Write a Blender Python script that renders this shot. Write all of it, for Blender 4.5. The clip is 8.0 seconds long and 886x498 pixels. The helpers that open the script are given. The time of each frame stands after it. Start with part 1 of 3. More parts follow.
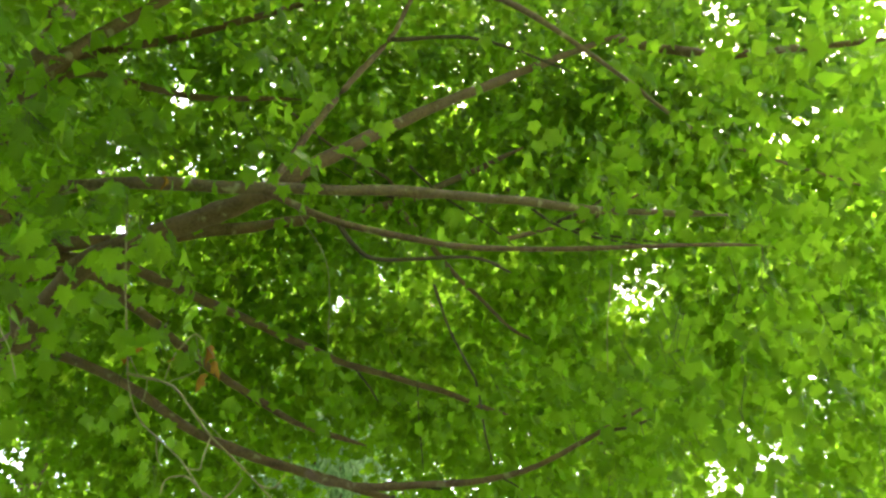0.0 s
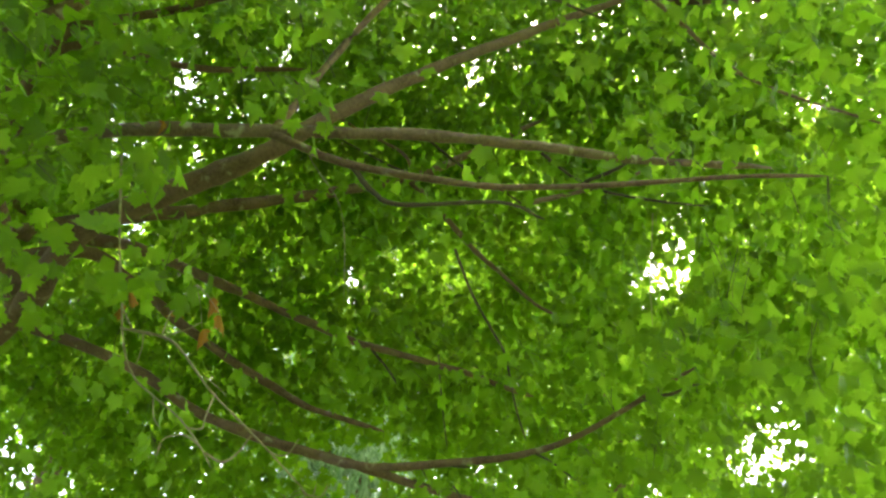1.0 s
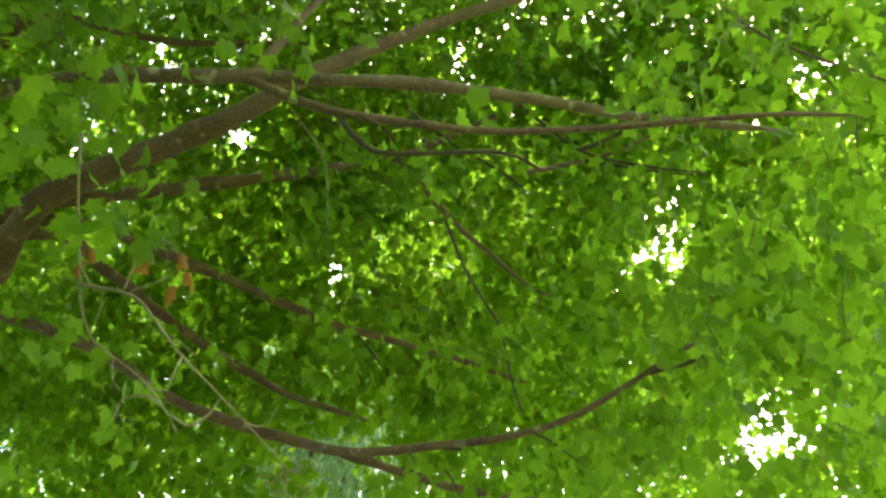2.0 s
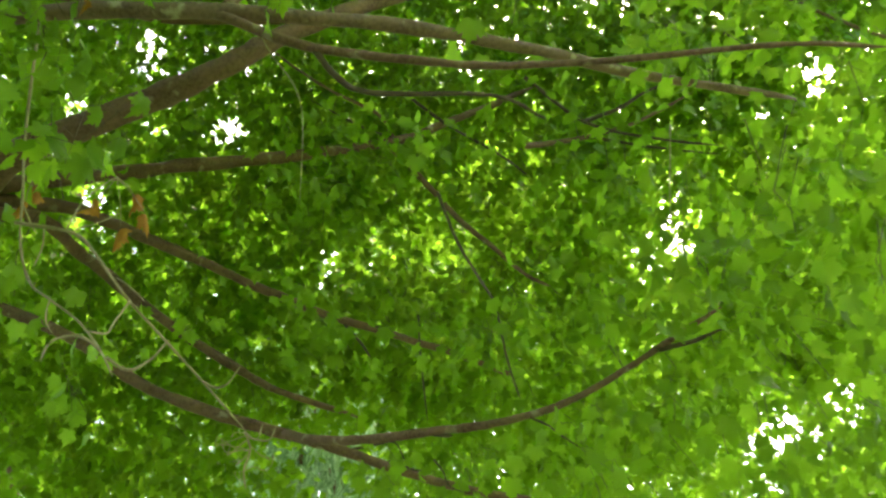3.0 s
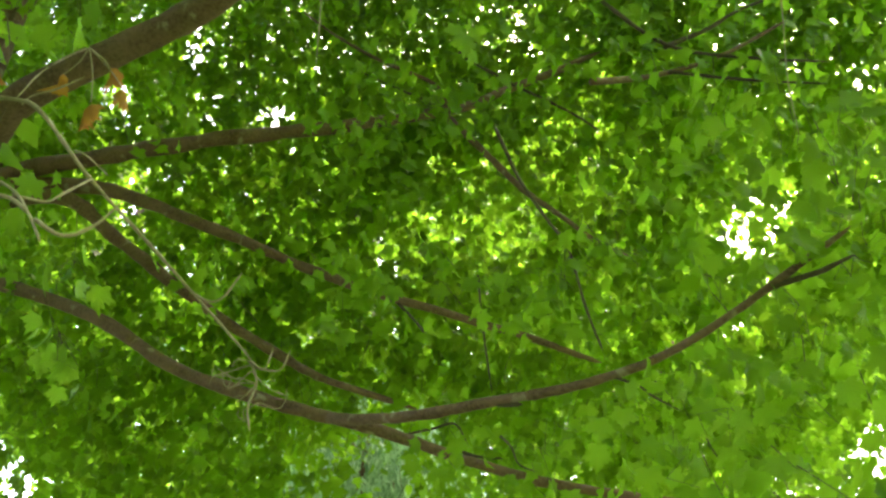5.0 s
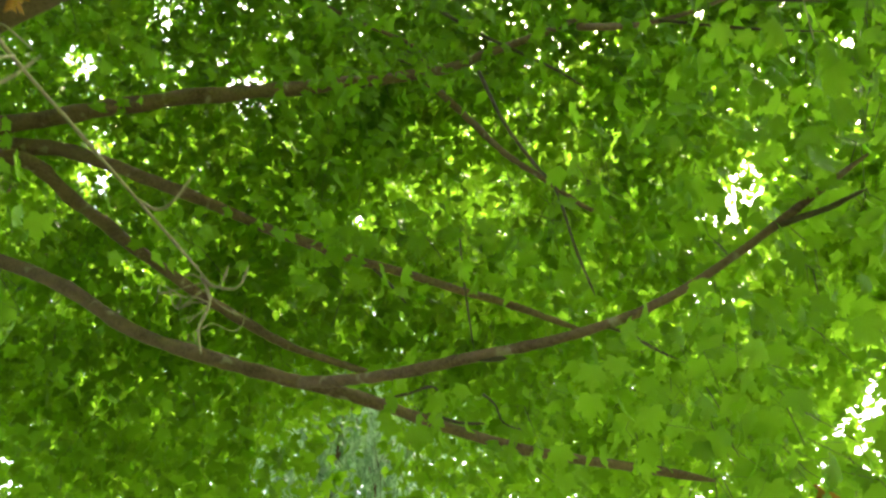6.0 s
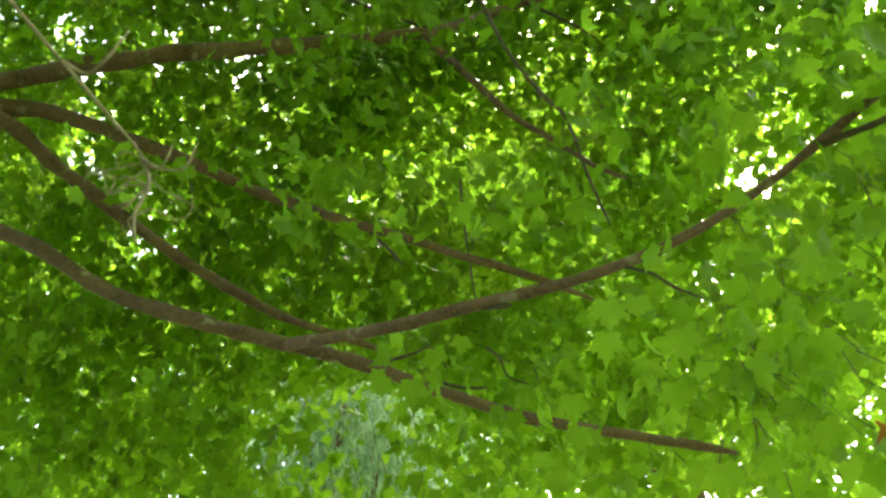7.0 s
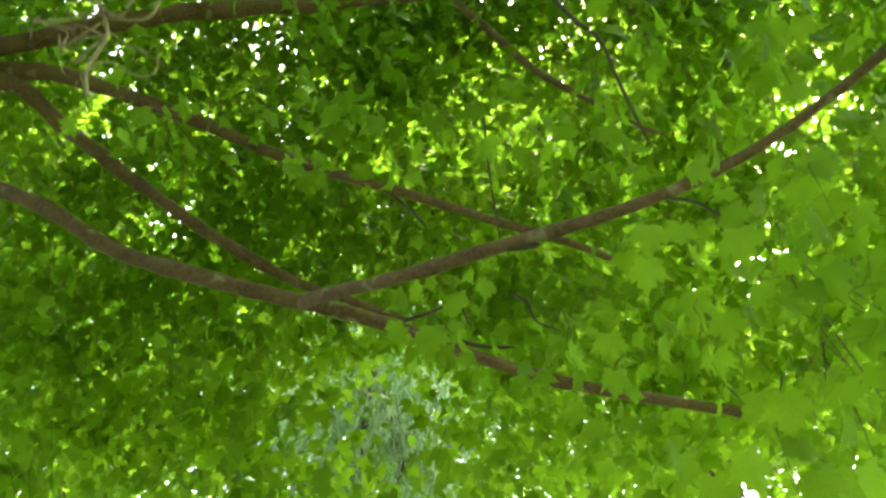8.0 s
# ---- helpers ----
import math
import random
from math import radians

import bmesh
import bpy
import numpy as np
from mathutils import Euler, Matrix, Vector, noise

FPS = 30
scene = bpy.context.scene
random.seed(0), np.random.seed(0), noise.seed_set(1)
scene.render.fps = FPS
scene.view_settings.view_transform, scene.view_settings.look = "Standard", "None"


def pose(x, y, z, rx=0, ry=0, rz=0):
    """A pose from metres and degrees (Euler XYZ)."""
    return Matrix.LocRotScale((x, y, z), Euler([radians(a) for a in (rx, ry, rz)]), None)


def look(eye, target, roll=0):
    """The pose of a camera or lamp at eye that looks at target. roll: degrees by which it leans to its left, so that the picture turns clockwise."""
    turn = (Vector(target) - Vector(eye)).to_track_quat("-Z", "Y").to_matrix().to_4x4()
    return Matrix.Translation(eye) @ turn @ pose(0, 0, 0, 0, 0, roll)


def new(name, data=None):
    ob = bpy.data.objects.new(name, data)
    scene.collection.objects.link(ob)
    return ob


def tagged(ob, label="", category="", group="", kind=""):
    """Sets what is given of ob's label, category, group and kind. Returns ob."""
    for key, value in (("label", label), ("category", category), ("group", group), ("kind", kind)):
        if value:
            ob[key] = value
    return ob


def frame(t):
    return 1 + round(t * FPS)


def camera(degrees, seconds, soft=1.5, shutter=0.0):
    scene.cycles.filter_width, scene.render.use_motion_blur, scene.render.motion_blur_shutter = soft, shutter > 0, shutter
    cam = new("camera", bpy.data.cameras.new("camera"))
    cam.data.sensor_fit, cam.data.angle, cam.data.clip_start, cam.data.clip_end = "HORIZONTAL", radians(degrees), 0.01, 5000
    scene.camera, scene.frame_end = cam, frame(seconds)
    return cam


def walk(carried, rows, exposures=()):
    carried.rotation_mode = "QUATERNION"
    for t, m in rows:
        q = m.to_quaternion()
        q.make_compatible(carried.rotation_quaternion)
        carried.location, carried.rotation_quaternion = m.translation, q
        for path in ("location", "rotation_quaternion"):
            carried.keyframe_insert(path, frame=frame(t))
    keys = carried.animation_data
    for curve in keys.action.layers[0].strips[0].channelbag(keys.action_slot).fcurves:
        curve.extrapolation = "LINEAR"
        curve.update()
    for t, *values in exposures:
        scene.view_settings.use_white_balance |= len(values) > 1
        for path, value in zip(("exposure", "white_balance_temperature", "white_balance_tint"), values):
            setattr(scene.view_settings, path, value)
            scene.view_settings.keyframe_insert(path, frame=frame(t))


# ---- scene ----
cam = camera(53.9, 8.0, 2.5, 0.5)
PATH = [
    (0, (0.106, -0.179, 1.662), (0.077, 1.535, 2.694), 0.2),
    (0.5, (0.077, 0.058, 1.634), (0.029, 1.766, 2.673), 0.0),
    (1, (0.015, 0.369, 1.628), (-0.037, 2.074, 2.673), -0.3),
    (1.5, (-0.026, 0.621, 1.598), (-0.064, 2.315, 2.66), -1.0),
    (1.7, (-0.058, 0.697, 1.625), (-0.077, 2.396, 2.679), -1.5),
    (2.8, (-0.004, 1.185, 1.563), (0.001, 2.861, 2.655), -0.9),
    (3, (-0.005, 1.298, 1.575), (-0.015, 2.968, 2.675), -0.8),
    (3.5, (0.002, 1.519, 1.603), (-0.054, 3.173, 2.726), 0.0),
    (4, (0.012, 1.78, 1.581), (-0.11, 3.41, 2.733), 0.8),
    (4.2, (0.019, 1.874, 1.567), (-0.124, 3.496, 2.727), 1.2),
    (5.3, (-0.03, 2.27, 1.616), (-0.189, 3.891, 2.776), 0.4),
    (5.5, (-0.047, 2.338, 1.607), (-0.186, 3.961, 2.769), 0.1),
    (6, (-0.044, 2.54, 1.587), (-0.151, 4.17, 2.74), -0.4),
    (6.5, (-0.055, 2.752, 1.581), (-0.148, 4.387, 2.729), -0.4),
    (7, (-0.045, 2.998, 1.591), (-0.165, 4.625, 2.749), -0.3),
    (7.5, (-0.059, 3.187, 1.587), (-0.204, 4.805, 2.753), -0.1),
    (8, (-0.047, 3.367, 1.571), (-0.234, 4.988, 2.727), 0.8),
]
# the camera opens up a little as it goes in under the tree
KELVIN, TINT = 7500, 16
EXPOSURES = [(0, 3.3, KELVIN, TINT), (3.5, 3.45, KELVIN, TINT), (8, 3.55, KELVIN, TINT)]
walk(cam, [(t, look(eye, target, roll)) for t, eye, target, roll in PATH], EXPOSURES)

# ---- light ----
world = bpy.data.worlds.new("sky")
scene.world = world
world.use_nodes = True
SUN_ELEVATION, SUN_TURN = 60.0, 30.0
nodes, links = world.node_tree.nodes, world.node_tree.links
sky = nodes.new("ShaderNodeTexSky")
sky.sky_type, sky.sun_disc = "NISHITA", False
sky.sun_elevation, sky.sun_rotation = radians(SUN_ELEVATION), radians(SUN_TURN)
sky.air_density, sky.dust_density, sky.ozone_density = 1.0, 4.0, 1.0
links.new(sky.outputs[0], nodes["Background"].inputs["Color"])
nodes["Background"].inputs["Strength"].default_value = 0.15
sun = new("sun", bpy.data.lights.new("sun", "SUN"))
sun.data.energy, sun.data.angle, sun.data.color = 1.5, radians(14), (1.0, 0.95, 0.86)
_e, _a = radians(SUN_ELEVATION), radians(SUN_TURN)
sun.matrix_world = look(Vector((math.cos(_e) * math.sin(_a), math.cos(_e) * math.cos(_a), math.sin(_e))) * 40, (0, 0, 0))


# ---- materials ----
def material(name):
    m = bpy.data.materials.new(name)
    m.use_nodes = True
    t = m.node_tree
    return m, t.nodes, t.links, t.nodes["Principled BSDF"], t.nodes["Material Output"]


def ramp(n, stops):
    r = n.new("ShaderNodeValToRGB")
    while len(r.color_ramp.elements) < len(stops):
        r.color_ramp.elements.new(0.5)
    for e, (at, c) in zip(r.color_ramp.elements, stops):
        e.position, e.color = at, (*c, 1)
    return r


def bark(name, dark, mid, pale, scale=1.0, lichen=0.62):
    """Rough bark: fine grain along the limb, broad stains and pale lichen spots."""
    m, n, l, b, out = material(name)
    tc = n.new("ShaderNodeTexCoord")
    broad, fine, spots = (n.new("ShaderNodeTexNoise") for _ in range(3))
    for node, s in ((broad, 5 * scale), (fine, 55 * scale), (spots, 9 * scale)):
        node.inputs["Scale"].default_value, node.inputs["Detail"].default_value = s, 6
        l.new(tc.outputs["Object"], node.inputs["Vector"])
    mix = n.new("ShaderNodeMath")
    mix.operation = "MULTIPLY_ADD"
    mix.inputs[1].default_value = 0.55
    l.new(fine.outputs["Fac"], mix.inputs[0])
    half = n.new("ShaderNodeMath")
    half.operation = "MULTIPLY"
    half.inputs[1].default_value = 0.5
    l.new(broad.outputs["Fac"], half.inputs[0])
    l.new(half.outputs[0], mix.inputs[2])
    r = ramp(n, [(0.35, dark), (0.55, mid), (0.72, tuple(1.25 * c for c in mid))])
    l.new(mix.outputs[0], r.inputs["Fac"])
    patch = ramp(n, [(lichen, (0, 0, 0)), (lichen + 0.07, (1, 1, 1))])
    l.new(spots.outputs["Fac"], patch.inputs["Fac"])
    blend = n.new("ShaderNodeMix")
    blend.data_type = "RGBA"
    l.new(patch.outputs["Color"], blend.inputs[0])
    l.new(r.outputs["Color"], blend.inputs[6])
    blend.inputs[7].default_value = (*pale, 1)
    l.new(blend.outputs[2], b.inputs["Base Color"])
    b.inputs["Roughness"].default_value = 0.85
    bump = n.new("ShaderNodeBump")
    bump.inputs["Strength"].default_value, bump.inputs["Distance"].default_value = 0.6, 0.008
    l.new(mix.outputs[0], bump.inputs["Height"])
    l.new(bump.outputs["Normal"], b.inputs["Normal"])
    return m


def blade(name, low, high, through_low, through_high, share=0.63, single=False, rough=0.45):
    """A thin leaf: light is turned back at its face and comes through it in a yellower green. Each leaf has its own tone."""
    m, n, l, b, out = material(name)
    if single:
        tone = n.new("ShaderNodeObjectInfo").outputs["Random"]
    else:
        tone = n.new("ShaderNodeNewGeometry").outputs["Random Per Island"]
    tc = n.new("ShaderNodeTexCoord")
    spots = n.new("ShaderNodeTexNoise")
    spots.inputs["Scale"].default_value, spots.inputs["Detail"].default_value = 14.0, 4
    l.new(tc.outputs["Object"], spots.inputs["Vector"])
    add = n.new("ShaderNodeMath")
    add.operation = "MULTIPLY_ADD"
    add.inputs[1].default_value = 0.35
    l.new(spots.outputs["Fac"], add.inputs[0])
    shift = n.new("ShaderNodeMath")
    shift.operation = "MULTIPLY_ADD"
    shift.inputs[1].default_value, shift.inputs[2].default_value = 0.8, -0.08
    l.new(tone, shift.inputs[0])
    l.new(shift.outputs[0], add.inputs[2])
    face, back = ramp(n, [(0.0, low), (1.0, high)]), ramp(n, [(0.0, through_low), (1.0, through_high)])
    for r in (face, back):
        l.new(add.outputs[0], r.inputs["Fac"])
    colours = [face.outputs["Color"], back.outputs["Color"]]
    if single:
        # veins: a pale midrib and side ribs that leave it at a slant
        sep = n.new("ShaderNodeSeparateXYZ")
        l.new(tc.outputs["Object"], sep.inputs[0])
        ax = n.new("ShaderNodeMath")
        ax.operation = "ABSOLUTE"
        l.new(sep.outputs["X"], ax.inputs[0])
        slant = n.new("ShaderNodeMath")
        slant.operation = "MULTIPLY_ADD"
        slant.inputs[1].default_value = -0.9
        l.new(ax.outputs[0], slant.inputs[0])
        l.new(sep.outputs["Y"], slant.inputs[2])
        wave = n.new("ShaderNodeMath")
        wave.operation = "PINGPONG"
        wave.inputs[1].default_value = 0.09
        l.new(slant.outputs[0], wave.inputs[0])
        least = n.new("ShaderNodeMath")
        least.operation = "MINIMUM"
        l.new(ax.outputs[0], least.inputs[0])
        l.new(wave.outputs[0], least.inputs[1])
        vein = ramp(n, [(0.0, (1.07, 1.06, 1.08)), (0.022, (1, 1, 1))])
        l.new(least.outputs[0], vein.inputs["Fac"])
        for k in range(2):
            mul = n.new("ShaderNodeMix")
            mul.data_type, mul.blend_type = "RGBA", "MULTIPLY"
            mul.inputs[0].default_value = 1.0
            l.new(colours[k], mul.inputs[6])
            l.new(vein.outputs["Color"], mul.inputs[7])
            colours[k] = mul.outputs[2]
    l.new(colours[0], b.inputs["Base Color"])
    b.inputs["Roughness"].default_value = rough
    b.inputs["Specular IOR Level"].default_value = 0.2
    glow = n.new("ShaderNodeBsdfTranslucent")
    l.new(colours[1], glow.inputs["Color"])
    both = n.new("ShaderNodeMixShader")
    both.inputs[0].default_value = share
    l.new(b.outputs[0], both.inputs[1])
    l.new(glow.outputs[0], both.inputs[2])
    l.new(both.outputs[0], out.inputs["Surface"])
    return m


MAPLE_BARK = bark("maple_bark", (0.10, 0.052, 0.038), (0.215, 0.12, 0.09), (0.34, 0.26, 0.205))
PALE_BARK = bark("pale_bark", (0.10, 0.058, 0.045), (0.22, 0.135, 0.108), (0.46, 0.38, 0.3), 1.0, 0.6)
TWIG_BARK = bark("twig_bark", (0.05, 0.035, 0.025), (0.11, 0.08, 0.055), (0.2, 0.18, 0.14), 3.0, 0.7)
DEAD_BARK = bark("dead_twig_bark", (0.22, 0.165, 0.10), (0.34, 0.265, 0.175), (0.46, 0.38, 0.27), 4.0, 0.6)
LEAF = blade("maple_leaf", (0.06, 0.105, 0.018), (0.115, 0.185, 0.03), (0.19, 0.40, 0.026), (0.36, 0.70, 0.045))
LEAF_ONE = blade("maple_leaf_near", (0.06, 0.105, 0.018), (0.115, 0.185, 0.03), (0.19, 0.40, 0.026), (0.36, 0.70, 0.045), single=True)
FAR_LEAF = blade("far_leaf", (0.05, 0.10, 0.015), (0.08, 0.15, 0.02), (0.2, 0.44, 0.01), (0.38, 0.66, 0.02))
PALE_LEAF = blade("feathery_leaf", (0.14, 0.26, 0.15), (0.58, 0.72, 0.56), (0.16, 0.34, 0.14), (0.5, 0.72, 0.44), 0.45)
DRY_LEAF = blade("dry_leaf", (0.30, 0.13, 0.03), (0.44, 0.21, 0.05), (0.38, 0.15, 0.02), (0.5, 0.24, 0.04), 0.4, single=True, rough=0.7)


def grass_material():
    m, n, l, b, out = material("lawn")
    tc = n.new("ShaderNodeTexCoord")
    broad, fine = n.new("ShaderNodeTexNoise"), n.new("ShaderNodeTexNoise")
    broad.inputs["Scale"].default_value, fine.inputs["Scale"].default_value = 0.4, 40.0
    mix = n.new("ShaderNodeMix")
    for node in (broad, fine):
        l.new(tc.outputs["Object"], node.inputs["Vector"])
    mix.inputs[0].default_value = 0.5
    l.new(broad.outputs["Fac"], mix.inputs[2])
    l.new(fine.outputs["Fac"], mix.inputs[3])
    # never in view; lightened so that it bounces more light up to the leaves
    r = ramp(n, [(0.35, (0.07, 0.11, 0.025)), (0.6, (0.13, 0.19, 0.05)), (0.75, (0.2, 0.2, 0.09))])
    l.new(mix.outputs[0], r.inputs["Fac"])
    l.new(r.outputs["Color"], b.inputs["Base Color"])
    b.inputs["Roughness"].default_value = 0.9
    bump = n.new("ShaderNodeBump")
    bump.inputs["Strength"].default_value, bump.inputs["Distance"].default_value = 0.8, 0.03
    l.new(fine.outputs["Fac"], bump.inputs["Height"])
    l.new(bump.outputs["Normal"], b.inputs["Normal"])
    return m


# ---- makers ----
rng = np.random.default_rng(7)


def part(name, data, mat, parent, label=""):
    """One mesh object under a thing."""
    ob = new(name, data)
    data.materials.append(mat)
    ob.parent = parent
    ob.matrix_parent_inverse = parent.matrix_world.inverted()
    if label:
        ob["label"] = label
    return ob


def thing(name, at, label, category, kind="", group=""):
    ob = new(name)
    ob.location = at
    ob.matrix_world = Matrix.Translation(at)
    return tagged(ob, label, category, group, kind)


def mesh_of(name, verts, faces, smooth=True):
    me = bpy.data.meshes.new(name)
    me.from_pydata([tuple(v) for v in verts], [], [tuple(f) for f in faces])
    me.polygons.foreach_set("use_smooth", [smooth] * len(me.polygons))
    me.update()
    return me


def glide(points, steps=8):
    """A smooth line through the given points (Catmull-Rom)."""
    p = np.array(points, float)
    p = np.vstack([2 * p[0] - p[1], p, 2 * p[-1] - p[-2]])
    out = []
    for i in range(1, len(p) - 2):
        for s in np.linspace(0, 1, steps, endpoint=False):
            a, b, c, d = p[i - 1 : i + 3]
            out.append(0.5 * (2 * b + (c - a) * s + (2 * a - 5 * b + 4 * c - d) * s**2 + (3 * b - a - 3 * c + d) * s**3))
    out.append(p[-2])
    return np.array(out)


def tube(name, line, r0, r1, sides=10, rough=0.12, seed=0, power=1.0):
    """A tapered limb along a line, uneven and knotted, closed at both ends."""
    line = np.asarray(line)
    tangents = np.gradient(line, axis=0)
    tangents /= np.linalg.norm(tangents, axis=1)[:, None]
    verts, faces, n = [], [], len(line)
    for i, (p, t) in enumerate(zip(line, tangents)):
        u = np.cross(t, (0.13, 0.21, 0.97) if abs(t[2]) < 0.9 else (1, 0, 0))
        u /= np.linalg.norm(u)
        w = np.cross(t, u)
        r = (r0 + (r1 - r0) * (i / (n - 1)) ** power) * (0.3 if i == n - 1 else 0.75 if i == n - 2 else 1.0)
        for k in range(sides):
            a = 2 * math.pi * k / sides
            q = p + r * (math.cos(a) * u + math.sin(a) * w)
            swell = 1 + rough * 2 * noise.noise(Vector(q) * (0.35 / max(r, 0.02)) + Vector((seed, 0, 0)))
            verts.append(p + (q - p) * swell)
    for i in range(n - 1):
        for k in range(sides):
            a, b = i * sides + k, i * sides + (k + 1) % sides
            faces.append((a, b, b + sides, a + sides))
    faces.append(tuple(range(sides))[::-1])
    faces.append(tuple(range((n - 1) * sides, n * sides)))
    return mesh_of(name, verts, faces)


# half outlines of a lobed leaf, from the stalk to the tip, length 1
LOBED = [(0.16, -0.10), (0.42, -0.04), (0.34, 0.15), (0.48, 0.24), (0.45, 0.33), (0.66, 0.52), (0.45, 0.52), (0.42, 0.64), (0.24, 0.54), (0.27, 0.75), (0.12, 0.77)]
LOBED_PLAIN = [(0.38, -0.05), (0.36, 0.15), (0.62, 0.50), (0.24, 0.54), (0.22, 0.76)]
OVAL = [(0.30, 0.15), (0.34, 0.5)]
NARROW = [(0.12, 0.3), (0.11, 0.65)]
POINTED = [(0.40, 0.40)]


def leaf_shape(half, fold, curl, twist):
    """Corners and triangles of one leaf: a fan round a point on the midrib, folded along it and curled at tip and lobes."""
    out = [(0, 0)] + half + [(0, 1.06)] + [(-x, y) for x, y in half[::-1]]
    flat = np.array([(0, 0.30)] + out, float)
    x, y = flat.T
    z = fold * np.abs(x) - curl * (y - 0.3) ** 2 - 0.5 * curl * x**2 + twist * x * (y - 0.2)
    n = len(out)
    return np.c_[flat, z], np.array([(0, 1 + i, 1 + (i + 1) % n) for i in range(n)])


def shapes(half):
    return [leaf_shape(half, *f) for f in ((0.25, 0.35, 0.2), (0.1, 0.6, -0.3), (0.4, 0.2, 0.4), (-0.1, 0.5, -0.15), (0.18, 0.9, 0.1))]


FULL, PLAIN, SMALL, SLIM, TINY = shapes(LOBED), shapes(LOBED_PLAIN), shapes(OVAL), shapes(NARROW), shapes(POINTED)


def turns(n, droop=(25, 80), roll=38):
    """Random turns of n hanging leaves: columns are across, along (stalk to tip) and the face's normal."""
    yaw, e = rng.uniform(0, 2 * math.pi, n), np.radians(rng.uniform(*droop, n))
    along = np.c_[np.cos(yaw) * np.cos(e), np.sin(yaw) * np.cos(e), -np.sin(e)]
    across = np.c_[-np.sin(yaw), np.cos(yaw), np.zeros(n)]
    normal = np.cross(across, along)
    a = np.radians(rng.normal(0, roll, n))[:, None]
    across, normal = across * np.cos(a) + normal * np.sin(a), normal * np.cos(a) - across * np.sin(a)
    return np.stack([across, along, normal], -1)


def leaf_mesh(name, places, sizes, kinds, droop=(25, 80)):
    """All leaves of one cloud as one mesh."""
    places = np.asarray(places)
    turn, which = turns(len(places), droop), rng.integers(0, len(kinds), len(places))
    verts, tris, base = [], [], 0
    for k, (v, f) in enumerate(kinds):
        pick = which == k
        if not pick.any():
            continue
        w = np.einsum("nij,vj->nvi", turn[pick], v) * sizes[pick][:, None, None] + places[pick][:, None, :]
        m = len(w)
        verts.append(w.reshape(-1, 3))
        tris.append((f[None] + (np.arange(m) * len(v))[:, None, None] + base).reshape(-1, 3))
        base += m * len(v)
    verts, tris = np.concatenate(verts), np.concatenate(tris)
    me = bpy.data.meshes.new(name)
    me.vertices.add(len(verts))
    me.vertices.foreach_set("co", verts.ravel())
    me.loops.add(3 * len(tris))
    me.loops.foreach_set("vertex_index", tris.ravel().astype(np.int32))
    me.polygons.add(len(tris))
    me.polygons.foreach_set("loop_start", np.arange(0, 3 * len(tris), 3, dtype=np.int32))
    me.polygons.foreach_set("use_smooth", np.ones(len(tris), bool))
    me.update(calc_edges=True)
    return me


def sprays(centres, each, spread):
    """Leaf places round the centres of sprays, each spray a flat tilted fan."""
    c = np.repeat(centres, each, 0)
    off = rng.normal(0, 1, (len(c), 3)) * np.array([spread, spread, 0.45 * spread])
    return c + off


def twig_mesh(name, starts, ends, r):
    """Thin bent three-sided twigs as one mesh."""
    verts, faces = [], []
    for a, b in zip(starts, ends):
        mid = (a + b) / 2 + rng.normal(0, 0.05, 3)
        base = len(verts)
        for p, s in ((a, 1.0), (mid, 0.75), (b, 0.4)):
            for k in range(3):
                g = 2.1 * k
                verts.append(p + r * s * np.array((math.cos(g), math.sin(g), 0.5 * math.sin(g + 1))))
        for i in (0, 3):
            for k in range(3):
                u, v = base + i + k, base + i + (k + 1) % 3
                faces.append((u, v, v + 3, u + 3))
    return mesh_of(name, verts, faces)


# ---- ground ----
def ground():
    g = np.linspace(-1, 1, 61)
    g = np.sign(g) * np.abs(g) ** 3 * 1500
    verts = [(x, y, 0.12 * noise.noise(Vector((x * 0.2, y * 0.2, 0))) - 0.02) for y in g for x in g]
    faces = [(j * 61 + i, j * 61 + i + 1, (j + 1) * 61 + i + 1, (j + 1) * 61 + i) for j in range(60) for i in range(60)]
    ob = new("ground", mesh_of("ground", verts, faces))
    ob.data.materials.append(grass_material())
    return tagged(ob, "unseen green lawn under the trees, there to bounce light up", "ground", kind="structure")


ground()

# ---- the maple ----
BASE = Vector((-4.85, 7.25, 0))
maple = thing("maple_tree", BASE, "large leafy green maple with spreading grey-brown limbs", "tree")
TRUNK = [(-4.85, 7.25, -0.1), (-4.82, 7.22, 2.0), (-4.75, 7.2, 4.2), (-4.7, 7.25, 6.2), (-4.8, 7.4, 8.5), (-4.6, 7.6, 11.0), (-4.3, 7.6, 13.2)]
part("trunk", tube("trunk", glide(TRUNK), 0.30, 0.05, 16, 0.1, 3, 1.2), MAPLE_BARK, maple, "thick grey-brown furrowed trunk")

